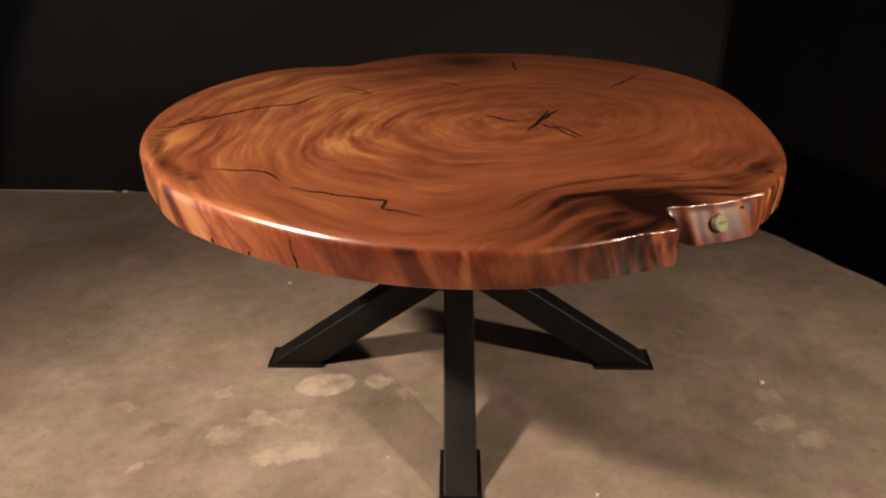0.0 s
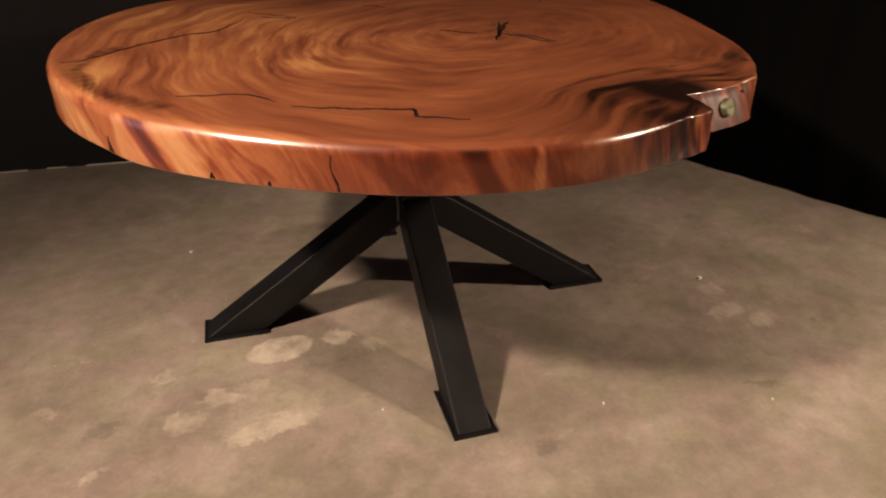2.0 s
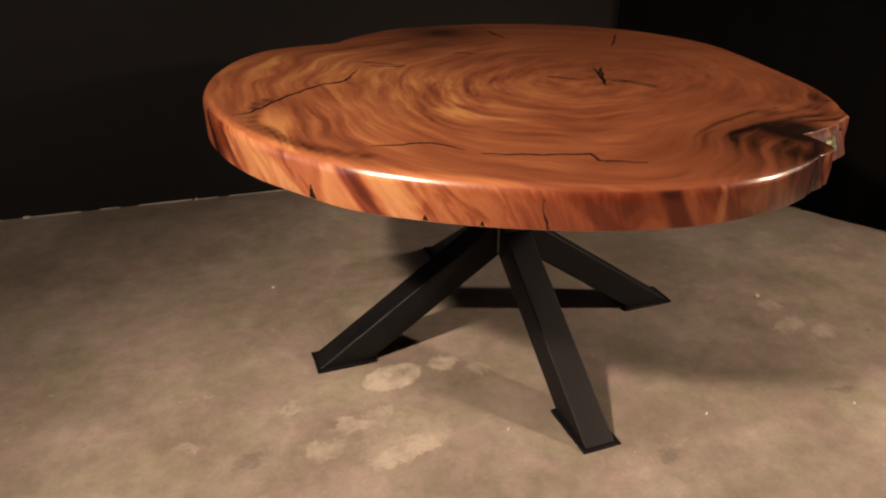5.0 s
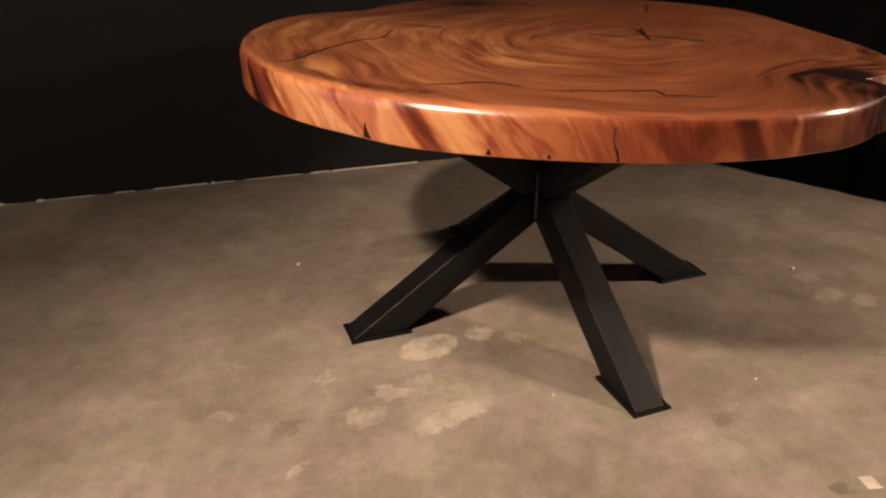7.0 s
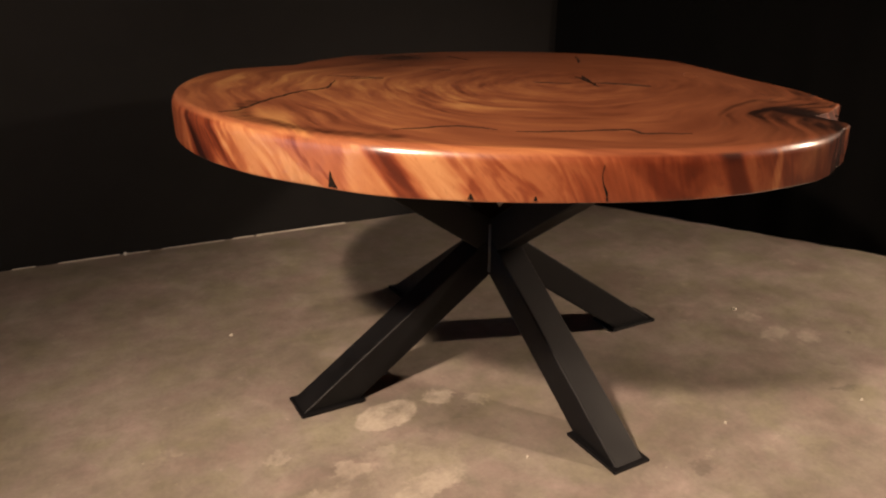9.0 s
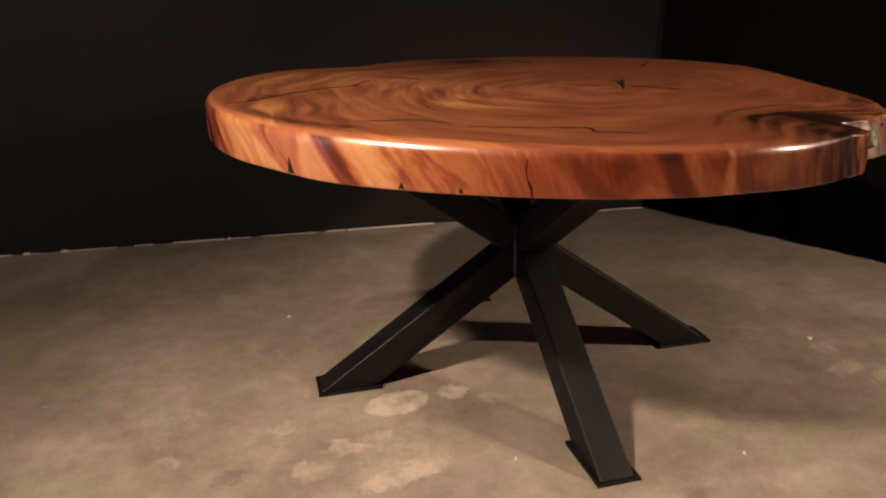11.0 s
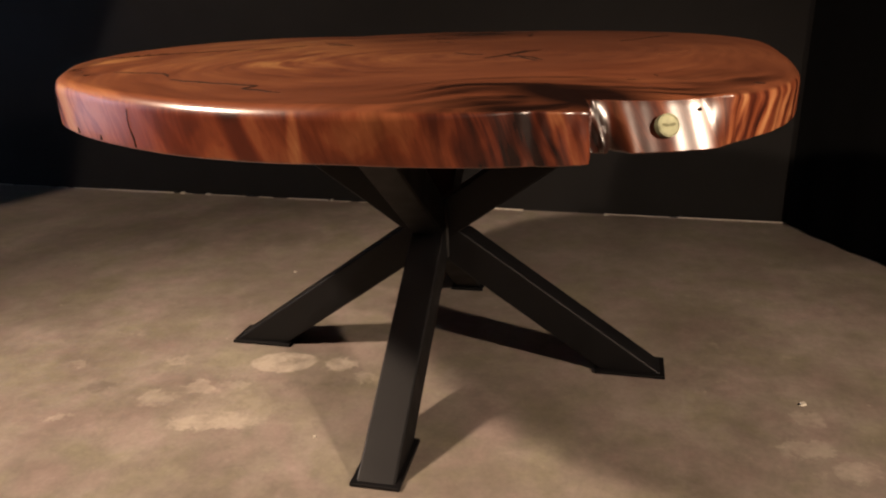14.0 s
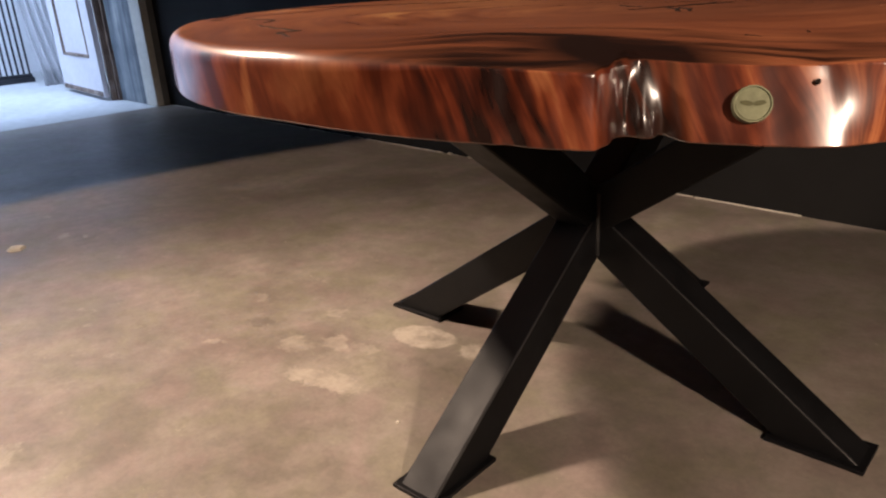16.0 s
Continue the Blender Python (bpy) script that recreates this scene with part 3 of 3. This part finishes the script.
def leg_mesh(width, depth):
    """A square steel tube from a foot at -x on the floor up through the middle to the slab at +x."""
    bm = bmesh.new()
    slope = math.atan2(RISE, 2 * SPAN)
    half = depth / 2 / math.sin(slope)
    y = width / 2
    lo, hi = -SPAN, SPAN
    ends = []
    for x, z in ((lo, 0.008), (hi, RISE)):
        ends.append([bm.verts.new((x + sx * half, sy * y, z)) for sx, sy in ((-1, -1), (1, -1), (1, 1), (-1, 1))])
    for k in range(4):
        bm.faces.new((ends[0][k], ends[0][(k + 1) % 4], ends[1][(k + 1) % 4], ends[1][k]))
    bm.faces.new(ends[0])
    bm.faces.new(ends[1])
    long_edges = [e for e in bm.edges if abs(e.verts[0].co.z - e.verts[1].co.z) > 0.3]
    bmesh.ops.bevel(bm, geom=long_edges, offset=0.0045, segments=3, affect="EDGES", profile=0.5)
    return bm


table = thing("round_table", BASE, "round wooden slab table with black crossed steel legs", "table", turn=0.0)
slab = tabletop(table)
for k, turn in enumerate((2.9, 93.6, 182.2, 273.6)):
    leg = part("leg", leg_mesh(LEG_W - 0.004 * (k // 2), LEG_D - 0.003 * (k // 2) - 0.0015 * (k % 2)), STEEL, table, "slanting black steel tube leg")
    leg.matrix_basis = pose(0, 0, 0, 0, 0, turn)
    part("foot_plate", boxes(((-SPAN - 0.083, -0.050, 0.0), (-SPAN + 0.083, 0.050, 0.008)), bevel=0.0015), STEEL, leg, "flat black steel foot plate")
for k in range(4):
    a = radians(3.6 + 45 + 90 * k)
    r = (LEG_W / 2 + 0.0005) * math.sqrt(2)
    bm = bmesh.new()
    bmesh.ops.create_cone(bm, cap_ends=True, segments=8, radius1=0.0045, radius2=0.0045, depth=0.13, matrix=Matrix.Translation((r * math.cos(a), r * math.sin(a), 0.345)))
    part("weld_bead", bm, WELD, table, "ground steel weld seam", smooth=True)


def ribbon(name, marks, width, parent, seed=1):
    """A filled crack on the slab's face: a thin wandering strip, thickest along its middle."""
    rng = random.Random(seed)
    pts = []
    for (x0, y0), (x1, y1) in zip(marks, marks[1:]):
        n = max(2, int(math.hypot(x1 - x0, y1 - y0) / 0.008))
        for i in range(n):
            f = i / n
            pts.append(Vector((x0 + (x1 - x0) * f - BASE.x, y0 + (y1 - y0) * f - BASE.y)))
    pts.append(Vector(marks[-1]) - Vector(BASE.xy))
    bm = bmesh.new()
    rows = []
    for i, p in enumerate(pts):
        f = i / (len(pts) - 1)
        t = (pts[min(i + 1, len(pts) - 1)] - pts[max(i - 1, 0)]).normalized()
        side = Vector((-t.y, t.x))
        w = width * 1.3 * (0.18 + 0.82 * min(1, 5 * f, 5 * (1 - f))) * rng.uniform(0.55, 1.15) / 2
        p = p + side * (rng.uniform(-0.0012, 0.0012) + 0.0022 * math.sin(i * 0.8 + seed) * min(1, 5 * f, 5 * (1 - f)))
        z = TOP + 0.0007 - sag(p.x, p.y) + lift(p.x)
        rows.append([bm.verts.new((*(p + side * w), z - 0.002)), bm.verts.new((*(p + side * w * 0.85), z)), bm.verts.new((*(p - side * w * 0.85), z)), bm.verts.new((*(p - side * w), z - 0.002))])
    for a, b in zip(rows, rows[1:]):
        for k in range(3):
            bm.faces.new((a[k], b[k], b[k + 1], a[k + 1]))
    return part(name, bm, FILLER, parent, "black filled crack in the wood")


CRACKS = [([(-0.536, 0.112), (-0.468, 0.107), (-0.421, 0.106), (-0.388, 0.069), (-0.374, 0.052)], 0.0045),
          ([(-0.352, 0.026), (-0.295, 0.005), (-0.228, -0.011), (-0.162, -0.025), (-0.162, -0.058), (-0.115, -0.079), (-0.084, -0.092)], 0.0060),
          ([(-0.770, 0.372), (-0.736, 0.378), (-0.697, 0.430), (-0.656, 0.483), (-0.567, 0.576), (-0.491, 0.610), (-0.466, 0.668), (-0.438, 0.724)], 0.0065),
          ([(-0.395, 0.757), (-0.368, 0.744), (-0.340, 0.734), (-0.312, 0.722)], 0.0042),
          ([(-0.428, 0.816), (-0.374, 0.784), (-0.309, 0.735)], 0.0045),
          ([(0.008, 0.536), (0.050, 0.502), (0.085, 0.484)], 0.0055),
          ([(0.106, 0.407), (0.131, 0.471), (0.158, 0.529), (0.190, 0.591)], 0.0090),
          ([(0.122, 0.443), (0.144, 0.509), (0.163, 0.585)], 0.0070),
          ([(0.134, 0.471), (0.175, 0.426), (0.216, 0.359)], 0.0070),
          ([(0.160, 0.462), (0.201, 0.418), (0.228, 0.368)], 0.0060),
          ([(0.080, 1.169), (0.083, 1.100), (0.091, 1.037)], 0.0065),
          ([(0.348, 0.820), (0.401, 0.900), (0.463, 1.001)], 0.0055),
          ([(-0.132, 0.874), (-0.098, 0.861), (-0.071, 0.827)], 0.0040),
          ([(0.434, 0.229), (0.453, 0.189), (0.481, 0.160)], 0.0050),
          ([(0.393, 0.164), (0.450, 0.179), (0.503, 0.190)], 0.0045),
          ([(0.575, 0.250), (0.588, 0.222), (0.604, 0.212)], 0.0110)]
for k, (marks, width) in enumerate(CRACKS):
    ribbon("crack", marks, width, slab, seed=k)


def rim_axes(angle, z):
    """The point of the rim at an angle, with the way out of it and the way along it."""
    a, r = radians(angle), rim(angle)
    slope = (rim(angle + 1.0) - rim(angle - 1.0)) / radians(2)
    out = a - math.atan2(slope, r)
    x, y = CENTRE.x + r * math.cos(a), CENTRE.y + r * math.sin(a)
    return Vector((x, y, z - sag(x, y))), Vector((math.cos(out), math.sin(out), 0)), Vector((-math.sin(out), math.cos(out), 0))


def edge_crack(rows, label="black crack in the slab's edge", sunk=-0.0008):
    """A split in the slab's edge: rows of height, metres along the rim, width."""
    bm = bmesh.new()
    made = []
    for angle, z, off, w in rows:
        p, out, along = rim_axes(angle, z)
        p = p - out * sunk + along * off
        made.append([bm.verts.new(p - along * w / 2 - out * 0.006), bm.verts.new(p - along * w / 2), bm.verts.new(p + along * w / 2), bm.verts.new(p + along * w / 2 - out * 0.006)])
    for a, b in zip(made, made[1:]):
        for k in range(3):
            bm.faces.new((a[k], b[k], b[k + 1], a[k + 1]))
    return part("edge_crack", bm, FILLER, slab, label)


edge_crack([(-107.3, 0.6895, 0.002, 0.0035), (-107.3, 0.693, 0.001, 0.003), (-107.3, 0.696, 0.001, 0.0015), (-107.3, 0.702, 0.000, 0.0045), (-107.3, 0.709, -0.003, 0.0035), (-107.3, 0.716, -0.006, 0.0012), (-107.3, 0.730, -0.009, 0.0008), (-107.3, 0.745, -0.006, 0.0008)])
edge_crack([(-142.5, 0.6895, 0.0, 0.018), (-142.5, 0.698, -0.002, 0.011), (-142.5, 0.708, -0.004, 0.005), (-142.5, 0.716, -0.004, 0.001)])
edge_crack([(-50.0, 0.745, 0.000, 0.003), (-50.0, 0.730, 0.001, 0.004), (-50.0, 0.715, 0.002, 0.006), (-50.0, 0.700, 0.004, 0.007), (-50.0, 0.692, 0.005, 0.004)], "narrow black crack in the live edge notch", 0.004)
edge_crack([(-124.0, 0.6895, 0.0, 0.010), (-124.0, 0.699, 0.0, 0.002)])
edge_crack([(-116.0, 0.6895, 0.0, 0.007), (-116.0, 0.697, 0.0, 0.002)])


def medallion():
    """A small round maker's plate let into the live edge."""
    p, out, along = rim_axes(-41.3, 0.7245)
    p = p - out * 0.0060
    swing = Matrix.Rotation(radians(9.0), 3, "Z")
    out, along = swing @ out, swing @ along
    out = (out + Vector((0, 0, 0.36))).normalized()
    up = out.cross(along).normalized()
    m = Matrix.Translation(p - out * 0.003) @ Matrix((along, up, out)).transposed().to_4x4()
    bm = bmesh.new()
    bmesh.ops.create_cone(bm, cap_ends=True, segments=40, radius1=0.0179, radius2=0.0172, depth=0.010, matrix=m @ Matrix.Translation((0, 0, -0.001)))
    disc = part("medallion", bm, BRASS, slab, "round greenish brass plate set into the edge")
    bm = bmesh.new()
    for side in (-1, 1):
        tilt = Matrix.Translation((side * 0.0056, 0.0005, 0.0044)) @ Matrix.Rotation(side * 0.16, 4, "Z")
        bm.faces.new([bm.verts.new(m @ tilt @ Vector((0.0060 * math.cos(k * math.pi / 8), 0.0024 * math.sin(k * math.pi / 8), 0))) for k in range(16)])
    part("emblem", bm, DARK_BRASS, disc, "dark plain shapes on the plate")
    bm = bmesh.new()
    bmesh.ops.create_cone(bm, cap_ends=False, segments=40, radius1=0.0160, radius2=0.0153, depth=0.0012, matrix=m @ Matrix.Translation((0, 0, 0.0044)))
    part("rim_ring", bm, BRASS, disc)
    p, out, along = rim_axes(-37.6, 0.743)
    bm = bmesh.new()
    bmesh.ops.create_uvsphere(bm, u_segments=10, v_segments=6, radius=0.0028, matrix=Matrix.Translation(p - out * 0.0190))
    part("knot_hole", bm, FILLER, slab)


medallion()

# ---------------------------------------------------------------- crumbs on the floor


def crumb(name, x, y, size, flat, label, material, seed, corners=7):
    rng = random.Random(seed)
    bm = bmesh.new()
    low, high = [], []
    for k in range(corners):
        a = 2 * math.pi * k / corners + rng.uniform(-0.2, 0.2)
        r = size * rng.uniform(0.75, 1.2) / 2
        low.append(bm.verts.new((r * math.cos(a), r * math.sin(a) * 0.8, 0)))
        high.append(bm.verts.new((r * 0.8 * math.cos(a), r * 0.64 * math.sin(a), flat * rng.uniform(0.6, 1.2))))
    for k in range(corners):
        j = (k + 1) % corners
        bm.faces.new((low[k], low[j], high[j], high[k]))
    bm.faces.new(high)
    bm.faces.new(list(reversed(low)))
    ob = part(name, bm, material)
    ob.matrix_world = pose(x, y, 0, 0, 0, rng.uniform(0, 360))
    return tagged(ob, label, "debris")


for k, (x, y, size) in enumerate(((0.797, 0.506, 0.020), (-0.704, 1.015, 0.015), (0.286, 0.050, 0.009), (-0.217, 0.141, 0.007), (0.678, -0.026, 0.007))):
    crumb("plaster_crumb", x, y, size, 0.004, "tiny white plaster crumb on the concrete floor", CHALK, k + 20)
crumb("paper_scrap", 0.273, -0.312, 0.054, 0.002, "pale scrap of paper lying on the floor", PAPER, 41, 4)
crumb("leaf_scrap", -2.044, -0.031, 0.075, 0.007, "small curled beige scrap lying on the floor", CHALK, 43, 6)

# ---------------------------------------------------------------- the doorway and the yard beyond
setting("door_frame", boxes(((LEFT - 0.17, DOOR_HI - 0.045, 0.0), (LEFT + 0.012, DOOR_HI + 0.012, DOOR_TOP + 0.05)),
                            ((LEFT - 0.02, DOOR_LO, DOOR_TOP - 0.045), (LEFT + 0.012, DOOR_HI - 0.045, DOOR_TOP + 0.05)), bevel=0.004), TRIM, "pale painted frame round the doorway", "door frame")
setting("jamb", boxes(((LEFT - THICK + 0.05, DOOR_HI - 0.030, 0.0), (LEFT - 0.171, DOOR_HI - 0.001, DOOR_TOP - 0.046)), bevel=0.004), LIME, "pale streaked limewashed door reveal", "door frame")
setting("door_post", boxes(((LEFT - THICK - 0.01, DOOR_HI - 0.100, 0.0), (LEFT - THICK + 0.015, DOOR_HI - 0.002, DOOR_TOP)), ((LEFT - THICK + 0.024, DOOR_HI - 0.055, 0.0), (LEFT - THICK + 0.046, DOOR_HI - 0.002, DOOR_TOP)),
                      bevel=0.003), JAMB, "weathered brown wooden door post", "door frame")
setting("ground", boxes(((-12.0, -6.0, -0.16), (LEFT, 6.0, -0.004))), YARD, "pale yard paving outside the doorway", "ground")
setting("yard_wall", boxes(((-9.2, -6.0, -0.004), (-9.0, 6.0, 3.4))), CLOTH, "white yard wall beyond the doorway", "wall")


def yard_door():
    """A white panelled door leaf, open into the yard."""
    leaf = thing("open_door", (LEFT - THICK - 0.015, DOOR_HI - 0.125, -0.004), "open white painted panelled door in the yard", "door", turn=176.0)
    w, h = 1.15, 2.25
    part("stile", boxes(((0.0, -0.02, 0.03), (0.20, 0.02, h)), bevel=0.003), WHITE_PAINT, leaf)
    part("stile", boxes(((w - 0.20, -0.02, 0.03), (w, 0.02, h)), bevel=0.003), WHITE_PAINT, leaf)
    for z0, z1 in ((0.03, 0.34), (1.20, 1.36), (2.08, h)):
        part("rail", boxes(((0.20, -0.02, z0), (w - 0.20, 0.02, z1)), bevel=0.003), WHITE_PAINT, leaf)
    for z0, z1 in ((0.34, 1.20), (1.36, 2.08)):
        part("panel", boxes(((0.20, -0.008, z0), (w - 0.20, 0.008, z1)), bevel=0.001), WHITE_PAINT, leaf)
        part("moulding", boxes(((0.20, -0.026, z0), (0.225, 0.026, z1)), ((w - 0.225, -0.026, z0), (w - 0.20, 0.026, z1)), ((0.225, -0.026, z0), (w - 0.225, 0.026, z0 + 0.025)),
                               ((0.225, -0.026, z1 - 0.025), (w - 0.225, 0.026, z1)), bevel=0.004), JAMB, leaf, "dark weathered moulding")
    part("sweep", boxes(((0.02, -0.026, 0.035), (w - 0.02, 0.026, 0.075)), bevel=0.002), JAMB, leaf, "dark worn strip along the bottom")


yard_door()


def bar_gate():
    gate = thing("barred_gate", (-7.9, 1.37, -0.004), "dark iron gate with thin upright bars", "gate", turn=90.0)
    for k in range(9):
        x = k * 0.055
        part("bar", boxes(((x - 0.009, -0.009, 0.05), (x + 0.009, 0.009, 2.1)), bevel=0.002), IRON, gate)
    for z in (0.05, 2.07):
        part("rail", boxes(((-0.02, -0.014, z), (0.46, 0.014, z + 0.035)), bevel=0.002), IRON, gate)
    part("foot", boxes(((-0.03, -0.04, 0.0), (0.47, 0.04, 0.05)), bevel=0.004), IRON, gate)


bar_gate()


def drape():
    bm = bmesh.new()
    n, rows = 40, 12
    grid = []
    for i in range(n + 1):
        s = i / n
        col = []
        for j in range(rows + 1):
            f = j / rows
            z = 0.0 + 2.2 * f
            y = 1.66 + 0.10 * (1 - math.sin(math.pi * f)) + (0.34 - 0.05 * math.sin(math.pi * f)) * s
            x = -7.3 + 0.035 * math.sin(s * 30 + f * 2) + 0.1 * s
            col.append(bm.verts.new((x, y, z - 0.003)))
        grid.append(col)
    for i in range(n):
        for j in range(rows):
            bm.faces.new((grid[i][j], grid[i + 1][j], grid[i + 1][j + 1], grid[i][j + 1]))
    bmesh.ops.solidify(bm, geom=bm.faces[:], thickness=0.004)
    return tagged(part("drape", bm, CLOTH, smooth=True), "white cloth drape hanging in the yard", "curtain")


drape()
